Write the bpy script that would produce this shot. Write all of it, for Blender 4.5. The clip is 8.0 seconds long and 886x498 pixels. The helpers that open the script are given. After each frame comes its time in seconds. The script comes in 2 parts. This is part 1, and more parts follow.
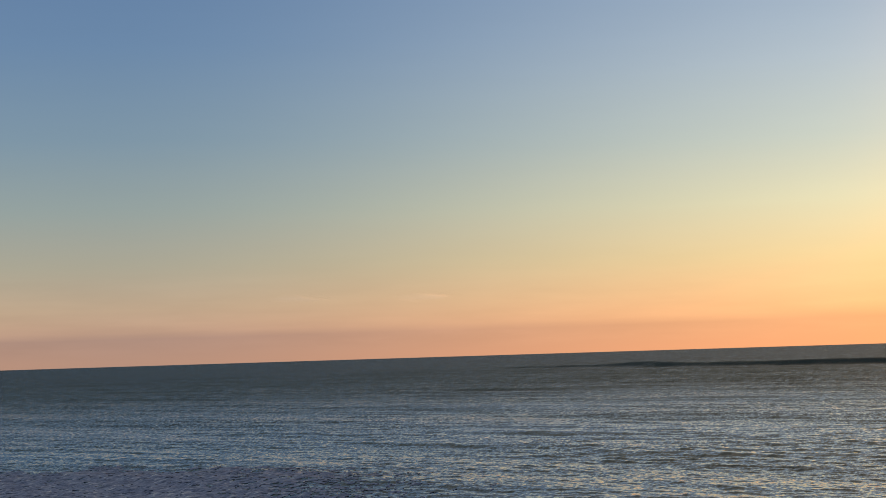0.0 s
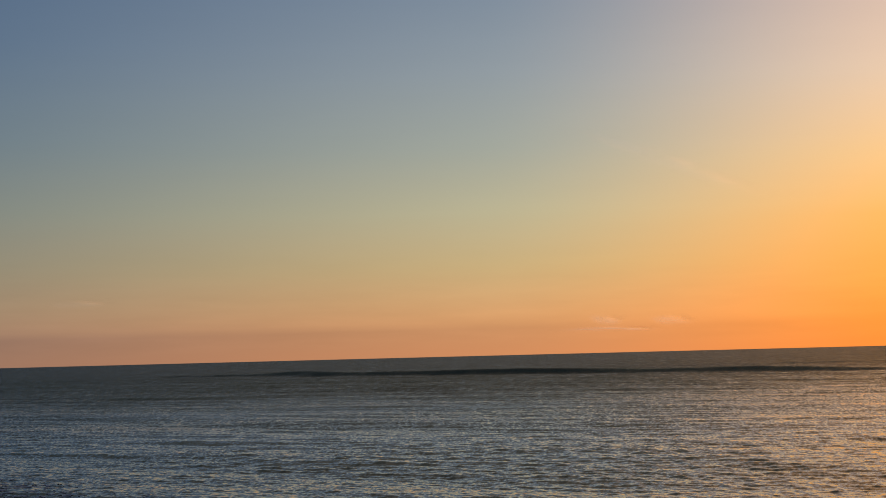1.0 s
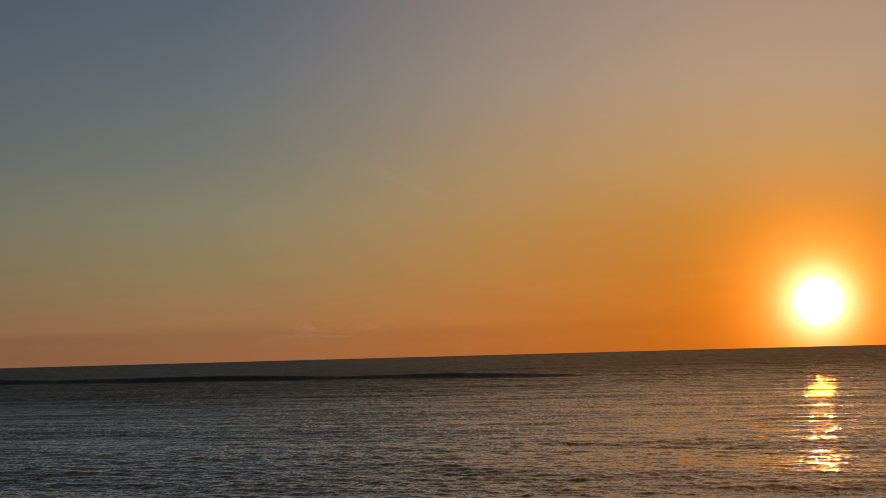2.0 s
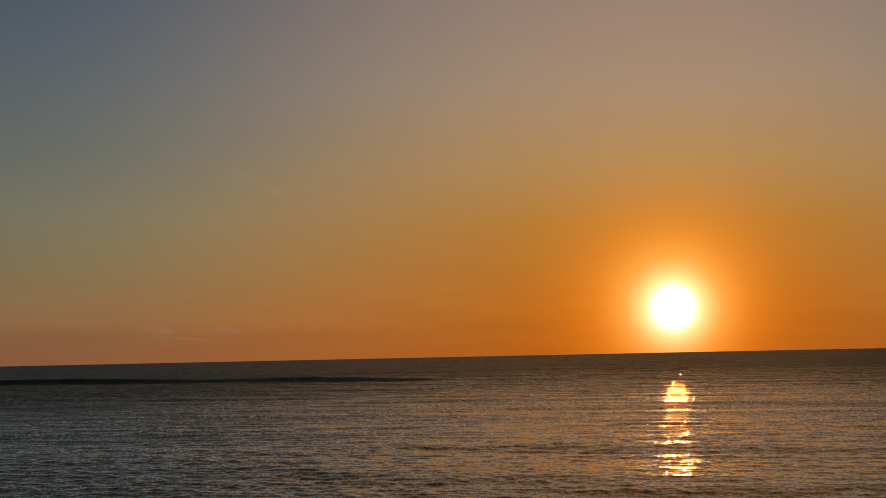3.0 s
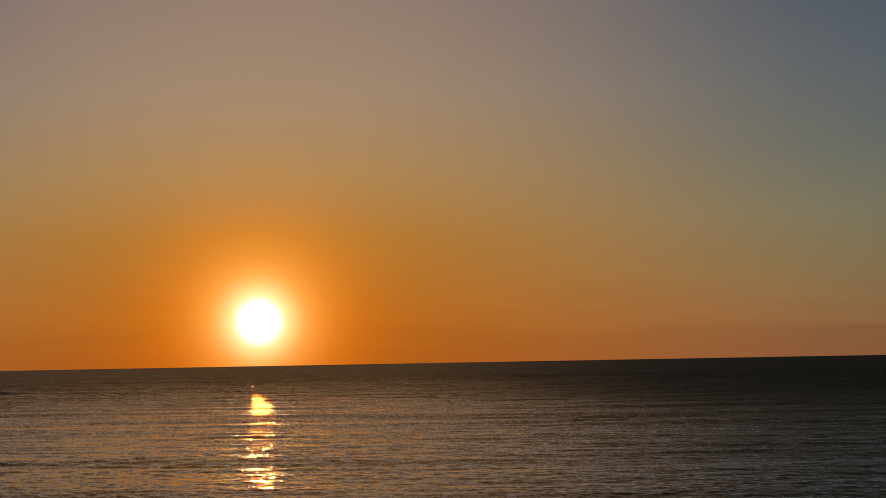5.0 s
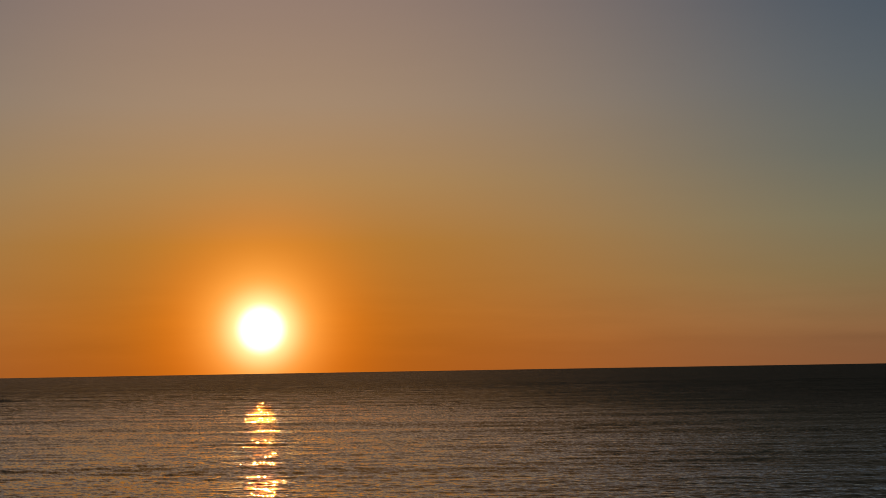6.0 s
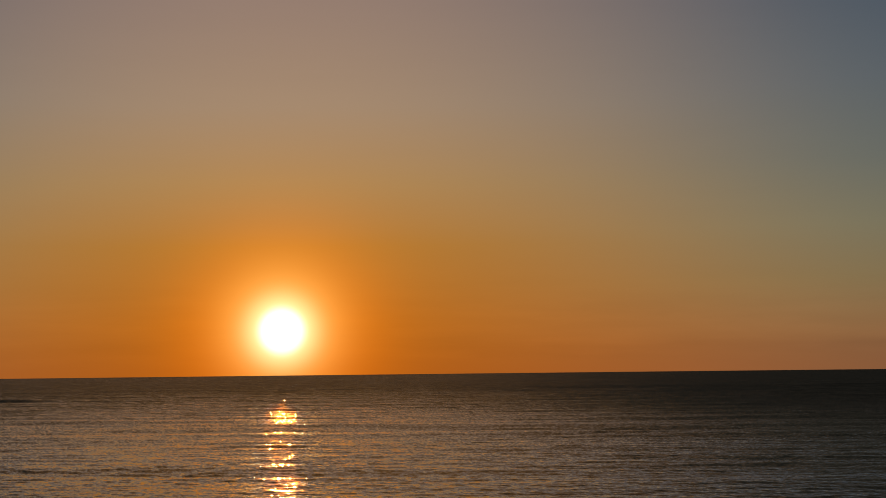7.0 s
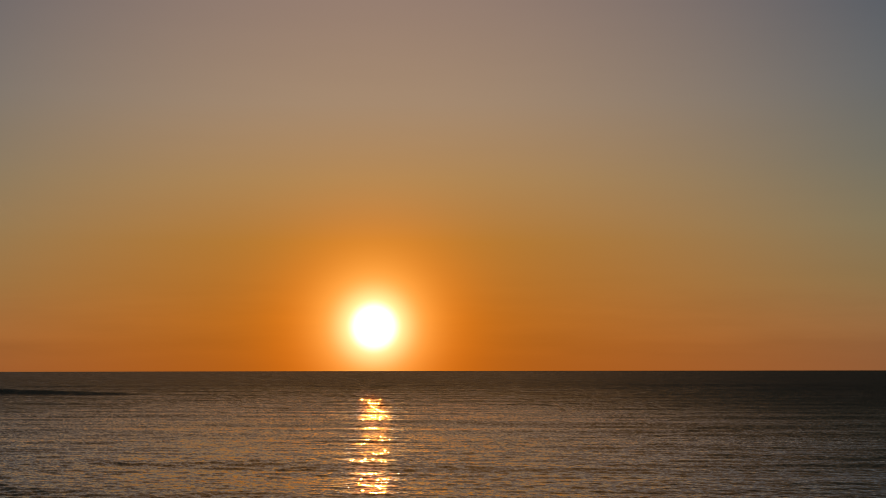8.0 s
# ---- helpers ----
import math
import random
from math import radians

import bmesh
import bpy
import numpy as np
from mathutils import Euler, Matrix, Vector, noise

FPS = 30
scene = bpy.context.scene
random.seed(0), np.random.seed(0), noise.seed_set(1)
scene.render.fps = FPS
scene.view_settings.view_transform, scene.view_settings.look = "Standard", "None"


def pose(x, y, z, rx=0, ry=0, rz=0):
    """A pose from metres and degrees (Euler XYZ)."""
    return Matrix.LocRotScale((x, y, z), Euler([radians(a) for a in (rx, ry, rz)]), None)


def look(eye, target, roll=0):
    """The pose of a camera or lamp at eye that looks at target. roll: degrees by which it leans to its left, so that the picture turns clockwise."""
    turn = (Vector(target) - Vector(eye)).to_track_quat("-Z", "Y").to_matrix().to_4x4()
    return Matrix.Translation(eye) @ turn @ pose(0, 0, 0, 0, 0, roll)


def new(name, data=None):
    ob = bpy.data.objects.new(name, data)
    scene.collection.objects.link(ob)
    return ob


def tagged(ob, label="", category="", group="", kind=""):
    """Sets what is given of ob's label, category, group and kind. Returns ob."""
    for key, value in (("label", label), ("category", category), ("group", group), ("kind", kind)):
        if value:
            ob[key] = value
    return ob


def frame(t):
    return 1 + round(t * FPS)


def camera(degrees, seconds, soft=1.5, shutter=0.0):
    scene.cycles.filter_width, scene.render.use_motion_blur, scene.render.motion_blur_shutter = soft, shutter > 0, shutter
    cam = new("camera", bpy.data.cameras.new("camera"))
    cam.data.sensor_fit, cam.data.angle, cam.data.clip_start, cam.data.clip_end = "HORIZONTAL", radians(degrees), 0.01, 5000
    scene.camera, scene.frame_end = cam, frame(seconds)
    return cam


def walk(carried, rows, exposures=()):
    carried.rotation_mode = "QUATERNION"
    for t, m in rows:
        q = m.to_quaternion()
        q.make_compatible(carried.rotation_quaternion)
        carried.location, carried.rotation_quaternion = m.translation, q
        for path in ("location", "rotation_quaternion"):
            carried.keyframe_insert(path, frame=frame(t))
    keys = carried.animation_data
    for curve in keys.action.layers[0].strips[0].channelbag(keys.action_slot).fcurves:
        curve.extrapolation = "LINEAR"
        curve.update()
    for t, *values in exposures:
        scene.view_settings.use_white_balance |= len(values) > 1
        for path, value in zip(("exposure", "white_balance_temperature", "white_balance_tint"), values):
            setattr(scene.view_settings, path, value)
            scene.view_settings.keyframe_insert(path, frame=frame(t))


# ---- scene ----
# A sunset over the open sea, seen by a long lens from a high sea front. +y is the sun's bearing.
EYE = Vector((0.0, 0.0, 12.0))


def bearing(az, el):
    """Unit vector at az degrees to the right of the sun's bearing and el degrees above level."""
    a, e = radians(az), radians(el)
    return Vector((math.sin(a) * math.cos(e), math.cos(a) * math.cos(e), math.sin(e)))


def aim(az, el, roll):
    return look(EYE, EYE + 100 * bearing(az, el), roll)


cam = camera(28.0, 8.0, soft=0.9)
walk(cam, [(t, aim(az, el, roll)) for t, az, el, roll in (
    (0.0, -32.612, 3.328, -1.766),
    (0.5, -27.021, 3.290, -1.477),
    (1.0, -21.624, 3.329, -1.467),
    (1.5, -15.628, 3.292, -1.487),
    (1.7, -13.764, 3.283, -1.498),
    (2.8, -8.595, 3.382, -1.359),
    (3.0, -7.350, 3.341, -1.195),
    (3.5, -4.136, 3.322, -1.173),
    (4.0, 0.619, 3.350, -1.309),
    (4.5, 4.682, 3.388, -1.263),
    (5.0, 5.947, 3.521, -1.044),
    (5.2, 6.059, 3.559, -1.030),
    (6.3, 5.740, 3.827, -0.920),
    (6.5, 5.629, 3.840, -0.870),
    (7.0, 5.213, 3.874, -0.641),
    (7.5, 4.730, 3.855, -0.358),
    (7.7, 4.215, 3.852, -0.280),
    (8.0, 2.224, 3.784, -0.091))],
    exposures=[(0.0, 2.25), (0.5, 1.9), (1.0, 1.50), (1.5, 0.84), (1.7, 0.62), (2.8, 0.15), (3.5, 0.06), (8.0, 0.06)])

# ---- sky and sun ----
SUN_EL = 1.287
SUN = bearing(0, SUN_EL)

world = bpy.data.worlds.new("dusk_sky")
scene.world = world
world.use_nodes = True
wt = world.node_tree
wt.nodes.clear()


class Nodes:
    """Short hand for a node tree."""

    def __init__(self, tree):
        self.tree = tree

    def add(self, kind, **values):
        n = self.tree.nodes.new(kind)
        for k, v in values.items():
            setattr(n, k, v)
        return n

    def put(self, socket, v):
        if isinstance(v, bpy.types.NodeSocket):
            self.tree.links.new(v, socket)
        elif v is not None:
            socket.default_value = v

    def math(self, op, a, b=None, c=None, clamp=False):
        n = self.add("ShaderNodeMath", operation=op, use_clamp=clamp)
        for s, v in zip(n.inputs, (a, b, c)):
            self.put(s, v)
        return n.outputs[0]

    def vmath(self, op, a, b=None, out=0):
        n = self.add("ShaderNodeVectorMath", operation=op)
        self.put(n.inputs[0], a)
        if b is not None:
            self.put(n.inputs[1], b)
        return n.outputs[out]

    def step(self, v, lo, hi, a=0.0, b=1.0, kind="SMOOTHSTEP"):
        n = self.add("ShaderNodeMapRange", interpolation_type=kind)
        for i, x in enumerate((v, lo, hi, a, b)):
            self.put(n.inputs[i], x)
        return n.outputs[0]

    def mix(self, f, a, b, blend="MIX"):
        n = self.add("ShaderNodeMix", data_type="RGBA", blend_type=blend)
        self.put(n.inputs[0], f)
        self.put(n.inputs[6], a)
        self.put(n.inputs[7], b)
        return n.outputs[2]

    def ramp(self, f, stops, span):
        n = self.add("ShaderNodeValToRGB")
        r = n.color_ramp
        r.interpolation = "B_SPLINE" if len(stops) > 40 else "LINEAR"
        while len(r.elements) < len(stops):
            r.elements.new(0.5)
        for e, (p, c) in zip(r.elements, stops):
            e.position, e.color = p / span, (*c, 1)
        self.put(n.inputs[0], f)
        return n.outputs[0]

    def noise(self, v, scale, detail=3.0, rough=0.5, out=0):
        n = self.add("ShaderNodeTexNoise")
        self.put(n.inputs["Vector"], v)
        n.inputs["Scale"].default_value = scale
        n.inputs["Detail"].default_value = detail
        n.inputs["Roughness"].default_value = rough
        return n.outputs[out]


w = Nodes(wt)
view = w.add("ShaderNodeTexCoord").outputs["Generated"]
view = w.vmath("NORMALIZE", view)
sep = w.add("ShaderNodeSeparateXYZ")
w.put(sep.inputs[0], view)
vx, vy, vz = sep.outputs
elev = w.math("MULTIPLY", w.math("ARCSINE", vz), 180 / math.pi)                       # degrees above level
azim = w.math("ABSOLUTE", w.math("MULTIPLY", w.math("ARCTAN2", vx, vy), 180 / math.pi))  # degrees from the sun's bearing
theta = w.math("MULTIPLY", w.math("ARCCOSINE", w.math("MINIMUM", w.vmath("DOT_PRODUCT", view, tuple(SUN), out=1), 1.0)), 180 / math.pi)

high = w.math("DIVIDE", w.math("MAXIMUM", elev, 0.0), 60.0)
# sky colours by height above the horizon (degrees) below the sun, off to the side, and far from it
# the warm stops above 12 degrees are unseen, added to tint the water's reflections
under_sun = w.ramp(high, ((0, (0.43, 0.106, 0.005)), (1.5, (0.46, 0.132, 0.007)), (4, (0.44, 0.176, 0.022)), (6, (0.42, 0.228, 0.078)),
                          (8.5, (0.37, 0.245, 0.152)), (12, (0.31, 0.207, 0.158)), (20, (0.50, 0.220, 0.050)), (32, (0.50, 0.19, 0.030)), (60, (0.30, 0.12, 0.030))), 60)
beside = w.ramp(high, ((0, (0.262, 0.106, 0.040)), (0.80, (0.250, 0.114, 0.044)), (1.0, (0.288, 0.138, 0.052)), (2.7, (0.24, 0.170, 0.076)), (4.5, (0.205, 0.184, 0.112)),
                       (6.5, (0.150, 0.157, 0.130)), (9, (0.116, 0.132, 0.140)), (12, (0.079, 0.100, 0.126)), (17, (0.090, 0.086, 0.078)), (25, (0.088, 0.074, 0.056)), (60, (0.072, 0.058, 0.042))), 60)
afar = w.ramp(high, ((0, (0.099, 0.059, 0.043)), (0.80, (0.088, 0.057, 0.045)), (0.98, (0.113, 0.073, 0.051)), (1.7, (0.108, 0.080, 0.055)), (3.0, (0.085, 0.080, 0.062)), (4.8, (0.062, 0.075, 0.073)),
                     (7, (0.043, 0.063, 0.080)), (10, (0.030, 0.051, 0.082)), (13, (0.024, 0.043, 0.077)), (20, (0.029, 0.040, 0.050)), (30, (0.030, 0.037, 0.040)), (60, (0.024, 0.030, 0.036))), 60)
away = w.math("SQRT", w.math("ADD", w.math("POWER", azim, 2.0), w.math("POWER", w.math("MULTIPLY", elev, 0.4), 2.0)))
near_mix = w.step(away, 0.0, 21.0)
far_mix = w.step(azim, 9.0, 44.0)
sky = w.mix(far_mix, w.mix(near_mix, under_sun, beside), afar)
# layered haze low down and the faintest mottling higher up
flat = w.add("ShaderNodeCombineXYZ")
w.put(flat.inputs[0], w.math("MULTIPLY", w.math("ARCTAN2", vx, vy), 22.0))
w.put(flat.inputs[1], w.math("MULTIPLY", elev, 3.2))
layers = w.noise(flat.outputs[0], 0.55, 4.0, 0.55)
low = w.math("MULTIPLY", w.step(elev, -0.1, 0.5), w.step(elev, 1.2, 3.6, 1.0, 0.12))
haze = w.math("MULTIPLY_ADD", w.math("MULTIPLY", w.math("SUBTRACT", layers, 0.5), low), 0.22, 1.0)
hazed = w.add("ShaderNodeVectorMath", operation="SCALE")
w.put(hazed.inputs[0], sky)
w.put(hazed.inputs["Scale"], haze)
sky = hazed.outputs[0]

# the sun's disc, drawn wide to hold lens glare, and the glow round it, deepening from straw to orange outwards
def lobe(width, power, colour):
    """A soft disc of light round the sun, width degrees in radius."""
    fall = w.math("EXPONENT", w.math("MULTIPLY", w.math("POWER", w.math("DIVIDE", theta, width), power), -1.0))
    n = w.add("ShaderNodeVectorMath", operation="SCALE")
    n.inputs[0].default_value = colour
    w.put(n.inputs["Scale"], fall)
    return n.outputs[0]


for width, power, colour in ((0.72, 6.0, (0.3, 0.4, 0.9)), (1.06, 3.0, (0.2, 0.66, 0.44)), (1.70, 2.4, (0.36, 0.32, 0.09)), (2.8, 2.0, (0.58, 0.115, 0.0))):
    sky = w.vmath("ADD", sky, lobe(width, power, colour))

nishita = w.add("ShaderNodeTexSky", sky_type="NISHITA", sun_disc=False, sun_elevation=radians(SUN_EL), sun_rotation=0.0)
nishita.dust_density = 2.0
sky = w.vmath("MINIMUM", sky, (1.15, 1.12, 1.12))
faint = w.add("ShaderNodeVectorMath", operation="SCALE")
w.put(faint.inputs[0], nishita.outputs[0])
faint.inputs["Scale"].default_value = 0.0008
sky = w.vmath("ADD", sky, faint.outputs[0])
back = w.add("ShaderNodeBackground")
back.inputs["Strength"].default_value = 1.0
w.put(back.inputs["Color"], sky)
w.put(w.add("ShaderNodeOutputWorld").inputs[0], back.outputs[0])

sun = new("sun", bpy.data.lights.new("sun", "SUN"))
sun.data.energy, sun.data.angle, sun.data.color = 0.15, radians(0.53), (1.0, 0.30, 0.045)
sun.matrix_world = look(SUN * 50, (0, 0, 0))


# ---- materials ----
def material(name):
    m = bpy.data.materials.new(name)
    m.use_nodes = True
    m.node_tree.nodes.clear()
    return m, Nodes(m.node_tree)


def water_material():
    m, n = material("sea_water")
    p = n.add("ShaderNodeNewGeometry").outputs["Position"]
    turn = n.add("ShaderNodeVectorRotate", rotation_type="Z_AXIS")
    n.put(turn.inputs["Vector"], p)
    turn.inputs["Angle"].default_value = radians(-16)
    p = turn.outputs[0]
    off = n.vmath("LENGTH", n.vmath("MULTIPLY", p, (1, 1, 0)), out=1)        # metres from the origin, where the viewer stands
    b = n.add("ShaderNodeBsdfPrincipled")
    b.inputs["Base Color"].default_value = (0.012, 0.028, 0.025, 1)
    b.inputs["IOR"].default_value = 1.333
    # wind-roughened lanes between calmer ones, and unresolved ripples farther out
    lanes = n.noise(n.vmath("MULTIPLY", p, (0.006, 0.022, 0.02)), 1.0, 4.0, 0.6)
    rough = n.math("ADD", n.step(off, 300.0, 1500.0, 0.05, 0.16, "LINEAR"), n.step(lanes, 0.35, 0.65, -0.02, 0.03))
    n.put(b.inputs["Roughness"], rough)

    # ripples finer than the mesh lean the surface this way and that: wavelets close in, wave groups farther out
    def lean(across, along, seed, force):
        tex = n.add("ShaderNodeTexNoise")
        n.put(tex.inputs["Vector"], n.vmath("ADD", n.vmath("MULTIPLY", p, (across, along, 0.0)), (seed, seed, seed)))
        tex.inputs["Scale"].default_value, tex.inputs["Detail"].default_value, tex.inputs["Roughness"].default_value = 1.0, 3.0, 0.62
        out = n.add("ShaderNodeVectorMath", operation="SCALE")
        n.put(out.inputs[0], n.vmath("MULTIPLY", n.vmath("SUBTRACT", tex.outputs["Color"], (0.5, 0.5, 0.5)), (1.5, 1.0, 0.0)))
        n.put(out.inputs["Scale"], force)
        return out.outputs[0]

    gust = n.step(lanes, 0.3, 0.7, 0.75, 1.2)
    fine = lean(2.8, 1.3, 3.0, n.math("MULTIPLY", gust, n.step(off, 150.0, 500.0, 0.44, 0.80)))
    middle = lean(0.9, 0.20, 11.0, n.math("MULTIPLY", gust, n.step(off, 160.0, 330.0, 0.10, 0.18)))
    broad = lean(0.45, 0.085, 23.0, n.math("MULTIPLY", gust, n.step(off, 300.0, 650.0, 0.0, 0.28)))
    distant = lean(0.20, 0.020, 31.0, n.math("MULTIPLY", gust, n.step(off, 700.0, 1800.0, 0.0, 0.30)))
    ripples = n.vmath("ADD", n.vmath("ADD", fine, middle), n.vmath("ADD", broad, distant))
    upright = n.add("ShaderNodeNewGeometry").outputs["Normal"]
    # at a low angle wave fronts show: normals are tilted towards the viewer, darkening the water farther out
    front = n.add("ShaderNodeVectorMath", operation="SCALE")
    n.put(front.inputs[0], n.vmath("NORMALIZE", n.vmath("MULTIPLY", n.add("ShaderNodeNewGeometry").outputs["Position"], (1.0, 1.0, 0.0))))
    # the tilt is least below the sun, to brighten the water there, and grows on either hand, most at the right, to
    # darken it
    side = n.add("ShaderNodeSeparateXYZ")
    n.put(side.inputs[0], n.vmath("NORMALIZE", n.add("ShaderNodeNewGeometry").outputs["Position"]))
    far_side = n.step(side.outputs[0], 0.03, 0.34)
    near_side = n.step(side.outputs[0], -0.30, -0.06, 1.0, 0.0)
    side_gain = n.math("ADD", n.math("MULTIPLY_ADD", far_side, 2.0, 1.0), n.math("MULTIPLY", near_side, 0.8))
    graded_tilt = n.math("MULTIPLY", n.step(off, 150.0, 600.0, -0.006, -0.095, "LINEAR"), side_gain)
    sides = n.math("ADD", far_side, near_side)
    # extra tilt far out below the sun dims the glitter near the horizon
    offing = n.math("MULTIPLY", n.step(off, 400.0, 1300.0, 0.0, -0.15, "LINEAR"), n.math("MULTIPLY_ADD", sides, -0.72, 1.0))
    n.put(front.inputs["Scale"], n.math("ADD", n.math("ADD", graded_tilt, offing), n.math("ADD", n.math("MULTIPLY", near_side, -0.022), n.math("MULTIPLY", far_side, -0.075))))
    n.put(b.inputs["Normal"], n.vmath("NORMALIZE", n.vmath("ADD", n.vmath("ADD", upright, front.outputs[0]), ripples)))
    n.put(n.add("ShaderNodeOutputMaterial").inputs[0], b.outputs[0])
    return m


def foam_material():
    m, n = material("sea_foam")
    p = n.add("ShaderNodeNewGeometry").outputs["Position"]
    b = n.add("ShaderNodeBsdfPrincipled")
    # mottled foam; the blue of the sky overhead is put into its base colour
    n.put(b.inputs["Base Color"], n.ramp(n.noise(n.vmath("MULTIPLY", p, (1.5, 0.5, 1.0)), 1.3, 6.0, 0.72), ((0.38, (0.08, 0.11, 0.21)), (0.50, (0.27, 0.32, 0.52)), (0.58, (0.42, 0.47, 0.66)), (0.64, (0.90, 0.90, 0.92))), 1))
    b.inputs["Roughness"].default_value = 0.7
    bump = n.add("ShaderNodeBump")
    bump.inputs["Distance"].default_value = 0.05
    n.put(bump.inputs["Height"], n.noise(p, 6.0, 4.0, 0.6))
    n.put(b.inputs["Normal"], bump.outputs[0])
    n.put(n.add("ShaderNodeOutputMaterial").inputs[0], b.outputs[0])
    return m


def sand_material():
    m, n = material("wet_sand")
    p = n.add("ShaderNodeNewGeometry").outputs["Position"]
    b = n.add("ShaderNodeBsdfPrincipled")
    n.put(b.inputs["Base Color"], n.ramp(n.noise(p, 0.4, 6.0, 0.6), ((0.3, (0.20, 0.16, 0.11)), (0.7, (0.34, 0.28, 0.20))), 1))
    b.inputs["Roughness"].default_value = 0.85
    bump = n.add("ShaderNodeBump")
    bump.inputs["Distance"].default_value = 0.02
    n.put(bump.inputs["Height"], n.noise(p, 9.0, 5.0, 0.6))
    n.put(b.inputs["Normal"], bump.outputs[0])
    n.put(n.add("ShaderNodeOutputMaterial").inputs[0], b.outputs[0])
    return m


WATER, FOAM, SAND = water_material(), foam_material(), sand_material()

# ---- the sea ----
rng = np.random.default_rng(7)
WAVES = []
for length in np.geomspace(70.0, 0.7, 130):
    spread = 0.20 if length > 12 else 0.36 if length > 3 else 0.5
    way = math.pi + 0.33 + rng.normal(0, spread)       # swell runs in towards the shore
    k = 2 * math.pi / length
    steep = np.interp(length, [0.7, 1.5, 3, 6, 12, 25, 70], [0.026, 0.027, 0.017, 0.009, 0.006, 0.006, 0.006])
    WAVES.append((k * math.sin(way), k * math.cos(way), length, steep * length / 2 / math.pi * rng.uniform(0.6, 1.4), rng.uniform(0, 2 * math.pi)))

SET_AZ, SET_R, SET_H = 29.0, 600.0, 3.0    # one taller swell far out


def sea_height(x, y, cell):
    """Height of the sea's surface; waves too short for the local cell are left out."""
    swell, chop = np.zeros_like(x), np.zeros_like(x)
    for kx, ky, length, amp, ph in WAVES:
        keep = np.clip((length / cell - 1.8) / 1.4, 0, 1)
        wave = amp * keep * np.sin(kx * x + ky * y + ph)
        if length > 6:
            swell += wave
        else:
            chop += wave
    # gusty patches; short waves have flat troughs and peaked crests
    gust = 0.95 + 0.20 * np.sin(x / 19.0 + 1.3 * np.sin(y / 34.0)) * np.sin(y / 21.0 + np.sin(x / 41.0)) + 0.15 * np.sin(x / 61.0 - y / 53.0)
    swell *= np.interp(np.hypot(x, y), [140, 450], [1.15, 1.0])
    chop *= gust * np.interp(np.hypot(x, y), [140, 320, 900, 2500], [0.85, 1.1, 1.4, 0.9])
    z = swell + chop + 2.5 * np.maximum(chop, 0) ** 2
    a = radians(SET_AZ)
    along, out = x * math.cos(a) - y * math.sin(a), x * math.sin(a) + y * math.cos(a)
    bow = SET_R + 9.0 * np.sin(along / 96.0) + 3.0 * np.sin(along / 37.0 + 1.0)
    d = out - bow
    taper = np.clip((along + 1115) / 260, 0, 1) * np.clip((-340 - along) / 260, 0, 1)
    face = np.where(d < 0, np.exp(-(d / 6.0) ** 2), np.exp(-(d / 28.0) ** 2))
    return z + SET_H * taper * face * (0.88 + 0.12 * np.sin(along / 29.0))


def sheet(name, x, y, z, mat):
    """A grid of quads through the points of three equal 2D arrays."""
    rows, cols = x.shape
    me = bpy.data.meshes.new(name)
    me.vertices.add(rows * cols)
    me.vertices.foreach_set("co", np.stack((x, y, z), -1).astype(np.float32).ravel())
    i = (np.arange(rows - 1)[:, None] * cols + np.arange(cols - 1)).ravel()
    quads = np.stack((i, i + 1, i + cols + 1, i + cols), -1)
    me.loops.add(quads.size)
    me.loops.foreach_set("vertex_index", quads.ravel().astype(np.int32))
    me.polygons.add(len(quads))
    me.polygons.foreach_set("loop_start", np.arange(0, quads.size, 4, dtype=np.int32))
    me.polygons.foreach_set("use_smooth", np.ones(len(quads), dtype=bool))
    me.update(calc_edges=True)
    me.validate()
    me.materials.append(mat)
    return new(name, me)


def fan(azimuths, radii):
    a, r = np.meshgrid(np.radians(azimuths), radii)
    return r * np.sin(a), r * np.cos(a), r


# rings widen with distance; the bay in front is finely divided, the rest of the circle coarsely
RADII = [60.0]
while RADII[-1] < 4850:
    r = RADII[-1]
    step = 2.0 if r < 126 else max(0.3, r * r / 75000)
    RADII.append(r + (min(step, 2.2) if r < 1180 else step))
RADII[-1] = 4850.0
RADII = np.array(RADII)
AZ = np.concatenate((np.arange(-180, -49, 4.0), np.linspace(-48.5, 22.5, 1900), np.arange(26, 181, 4.0)))
sx, sy, sr = fan(AZ, RADII)
cell = np.maximum(np.gradient(RADII)[:, None] * np.ones_like(sx), sr * np.radians(np.gradient(AZ))[None, :])
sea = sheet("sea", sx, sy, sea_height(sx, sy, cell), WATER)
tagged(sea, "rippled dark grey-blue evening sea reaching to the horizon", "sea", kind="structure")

# ---- the shore under the viewer, out of sight below the picture ----
bx, by = np.meshgrid(np.concatenate((np.linspace(-4850, -200, 20), np.linspace(-150, 150, 40), np.linspace(200, 4850, 20))),
                     np.concatenate((np.linspace(-4850, -200, 12), np.linspace(-150, 150, 80), np.linspace(200, 4850, 12))))
out = -0.225 * bx + 0.974 * by + 5.0 * np.sin(bx / 60.0)
bz = np.interp(out, [-5000, 14, 24, 44, 60, 90, 150, 5000], [10.4, 10.3, 6.0, 2.2, 0.8, -1.5, -4.0, -12.0])
shore = sheet("ground", bx, by, bz, SAND)
tagged(shore, "damp brown sand sloping down under the sea", "beach", kind="structure")


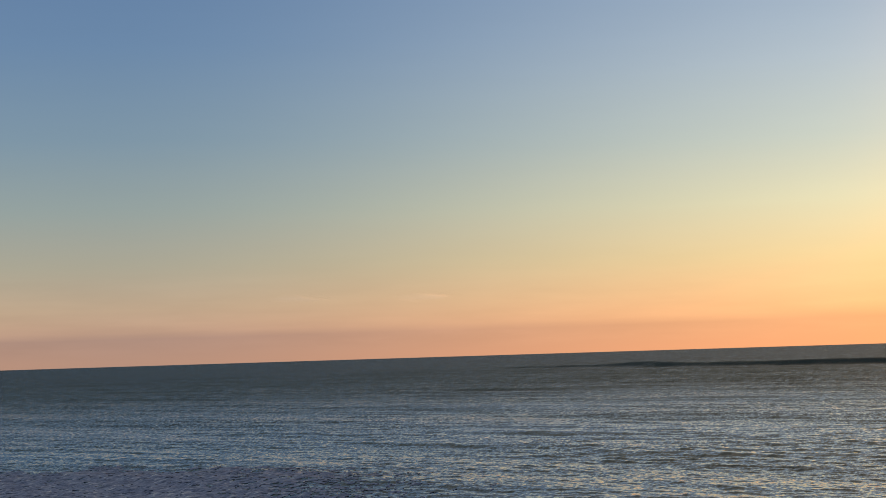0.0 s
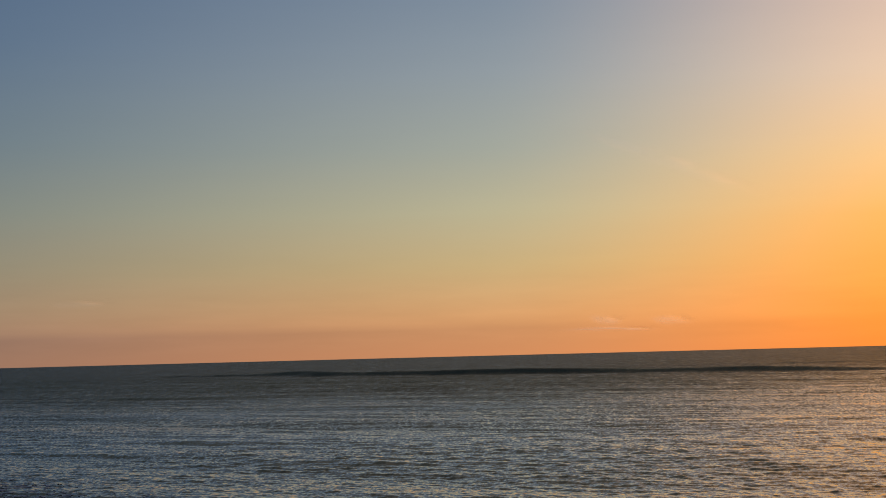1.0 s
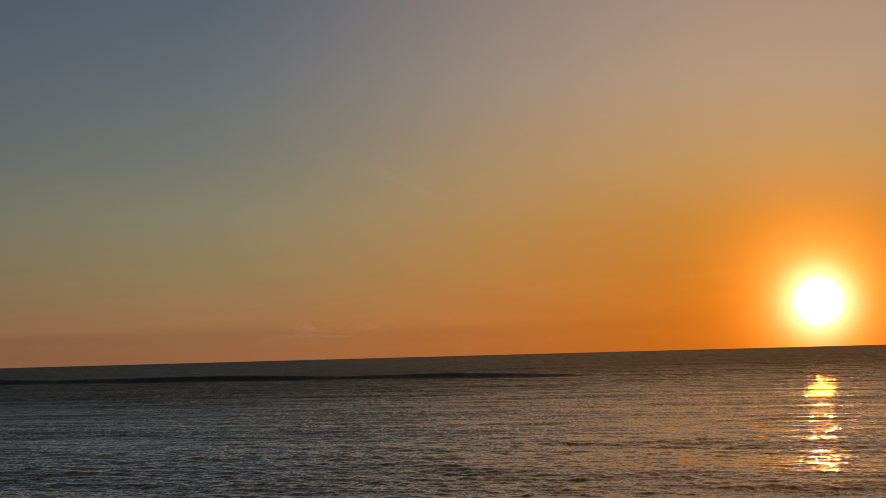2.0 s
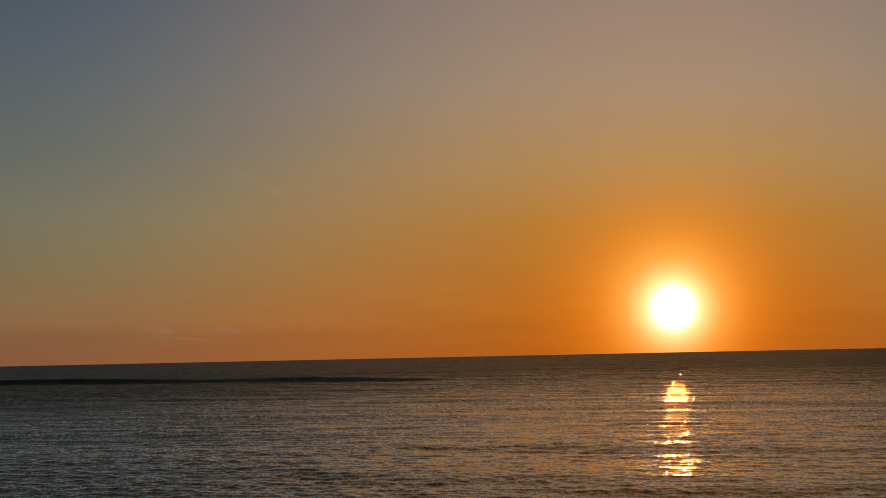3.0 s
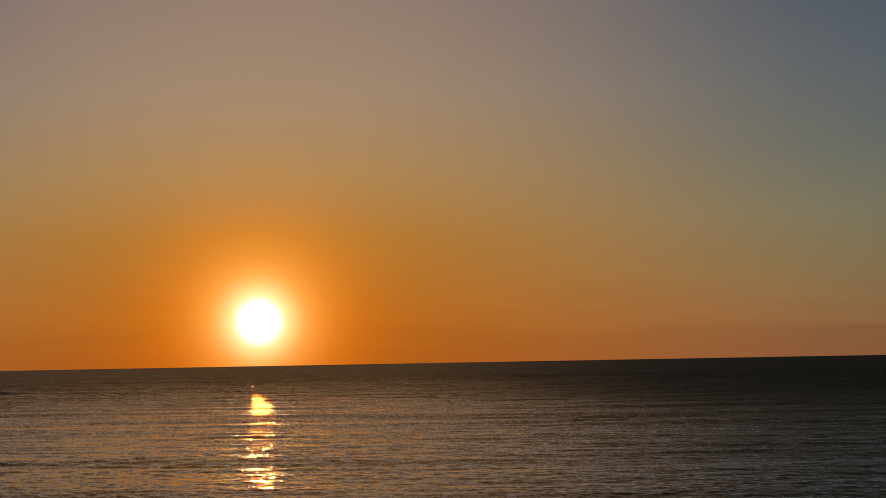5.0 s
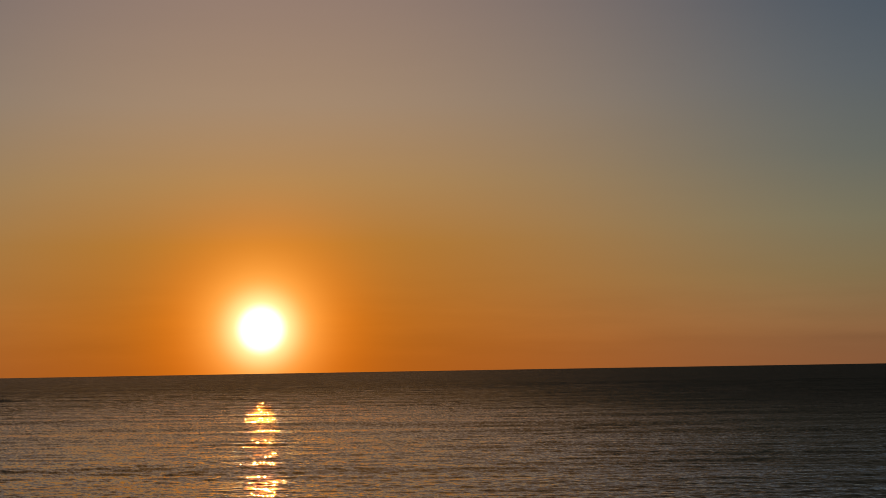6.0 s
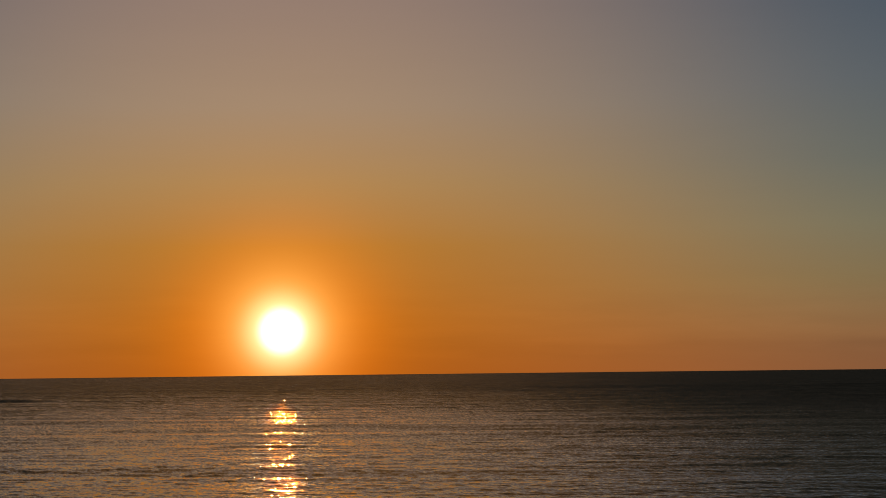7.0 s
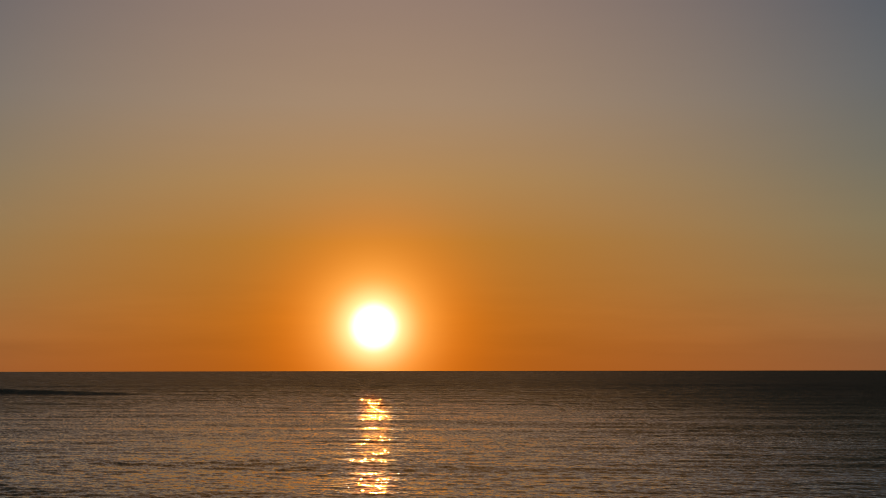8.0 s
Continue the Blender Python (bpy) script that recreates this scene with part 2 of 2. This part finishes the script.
# ---- foam ----
def foam_patch(name, azimuths, radii, cover, label):
    """Lacy foam lying on the water where cover(x, y, az, r) is above a ragged noise."""
    x, y, r = fan(azimuths, radii)
    a = np.degrees(np.arctan2(x, y))
    z = sea_height(x, y, np.full_like(x, 0.3)) + 0.03
    verts, faces, at = [], [], {}
    want = cover(x, y, a, r)
    rows, cols = x.shape
    for i in range(rows - 1):
        for j in range(cols - 1):
            if want[i, j] <= 0.02:
                continue
            q = Vector((x[i, j], y[i, j], 0.0))
            lace = 0.5 + 0.55 * noise.fractal(Vector((a[i, j] * 2.0, r[i, j] * 0.7, 0.0)), 0.55, 2.1, 6) + 0.25 * noise.noise(q * 0.11)
            if lace > want[i, j]:
                continue
            quad = []
            for c in ((i, j), (i, j + 1), (i + 1, j + 1), (i + 1, j)):
                if c not in at:
                    at[c] = len(verts)
                    verts.append((x[c], y[c], z[c]))
                quad.append(at[c])
            faces.append(quad)
    me = bpy.data.meshes.new(name)
    me.from_pydata(verts, [], faces)
    me.polygons.foreach_set("use_smooth", np.ones(len(faces), dtype=bool))
    me.materials.append(FOAM)
    return tagged(new(name, me), label, "foam", kind="stuff")


def ease(v, lo, hi):
    t = np.clip((v - lo) / (hi - lo), 0, 1)
    return t * t * (3 - 2 * t)


foam_patch("sea_foam", np.linspace(-49, -31, 260), np.arange(140, 220, 0.34),
           lambda x, y, a, r: 0.82 * ease(212 - 2.1 * (a + 46) + 2.8 * np.sin(a * 1.7) - r, -2.0, 16.0) ** 0.6 * ease(-a, 29.5, 41.0),
           "pale lavender foam left by a spent breaker on the water")

# ---- thin clouds ----
def cloud_material(name, density):
    m, n = material(name)
    uv = n.add("ShaderNodeTexCoord").outputs["UV"]
    s = n.add("ShaderNodeSeparateXYZ")
    n.put(s.inputs[0], uv)
    u, v = s.outputs[0], s.outputs[1]
    soft_u = n.step(n.math("ABSOLUTE", n.math("SUBTRACT", u, 0.5)), 0.15, 0.5, 1.0, 0.0)
    soft_v = n.step(n.math("ABSOLUTE", n.math("SUBTRACT", v, 0.5)), 0.0, 0.5, 1.0, 0.0)
    p = n.add("ShaderNodeNewGeometry").outputs["Position"]
    wisps = n.step(n.noise(n.vmath("MULTIPLY", p, (0.008, 0.008, 0.03)), 1.0, 3.0, 0.55), 0.22, 0.70)
    alpha = n.math("MULTIPLY", n.math("MULTIPLY", soft_u, soft_v), n.math("MULTIPLY", wisps, density))
    lit = n.add("ShaderNodeBsdfTranslucent")
    lit.inputs[0].default_value = (0.9, 0.9, 0.9, 1)
    clear = n.add("ShaderNodeBsdfTransparent")
    # the translucent light is summed four times over, to lift the wisps above the sky under the weak sun
    doubled = n.add("ShaderNodeAddShader")
    n.put(doubled.inputs[0], lit.outputs[0])
    n.put(doubled.inputs[1], lit.outputs[0])
    strong = n.add("ShaderNodeAddShader")
    n.put(strong.inputs[0], doubled.outputs[0])
    n.put(strong.inputs[1], doubled.outputs[0])
    mixer = n.add("ShaderNodeMixShader")
    n.put(mixer.inputs[0], alpha)
    n.put(mixer.inputs[1], clear.outputs[0])
    n.put(mixer.inputs[2], strong.outputs[0])
    n.put(n.add("ShaderNodeOutputMaterial").inputs[0], mixer.outputs[0])
    return m


CLOUD, VEIL = cloud_material("thin_cloud", 0.14), cloud_material("cloud_veil", 0.08)


def cirrus(az0, el0, az1, el1, depth, mat, label):
    """A thin streak of cloud 4.7 km out, from one bearing to another, depth degrees deep."""
    n, k = 40, 6
    u, v = np.meshgrid(np.linspace(0, 1, n), np.linspace(0, 1, k))
    az = az0 + (az1 - az0) * u
    el = el0 + (el1 - el0) * u + depth * (v - 0.5) * (0.5 + 0.5 * np.sin(math.pi * u)) + 0.10 * depth * np.sin(5 * u + az0)
    a, e, r = np.radians(az), np.radians(el), 4700 + 60 * np.sin(5 * u + 3 * v)
    ob = sheet("cirrus_cloud", r * np.sin(a) * np.cos(e), r * np.cos(a) * np.cos(e), EYE.z + r * np.sin(e), mat)
    layer = ob.data.uv_layers.new(name="span")
    ids = np.empty(len(ob.data.loops), dtype=np.int32)
    ob.data.loops.foreach_get("vertex_index", ids)
    layer.data.foreach_set("uv", np.stack((u.ravel()[ids], v.ravel()[ids]), -1).astype(np.float32).ravel())
    return tagged(ob, label, "cloud", "thin evening clouds")


cirrus(-17.1, 0.94, -15.7, 0.98, 0.50, CLOUD, "small pale peach wisp of cloud above the horizon")
cirrus(-15.2, 0.94, -13.4, 0.78, 0.46, CLOUD, "small pale peach wisp of cloud above the horizon")
cirrus(-18.5, 0.58, -13.6, 0.64, 0.22, CLOUD, "long thin grey-pink cloud streak close over the horizon")
cirrus(-34.4, 1.82, -32.0, 1.84, 0.36, VEIL, "faint flat wisp of cloud in the dusk sky")
cirrus(-38.5, 1.84, -36.0, 1.87, 0.30, VEIL, "faint flat wisp of cloud in the dusk sky")
cirrus(-17.4, 7.05, -10.2, 4.5, 0.7, VEIL, "faint slanting feathery streak of high cloud")
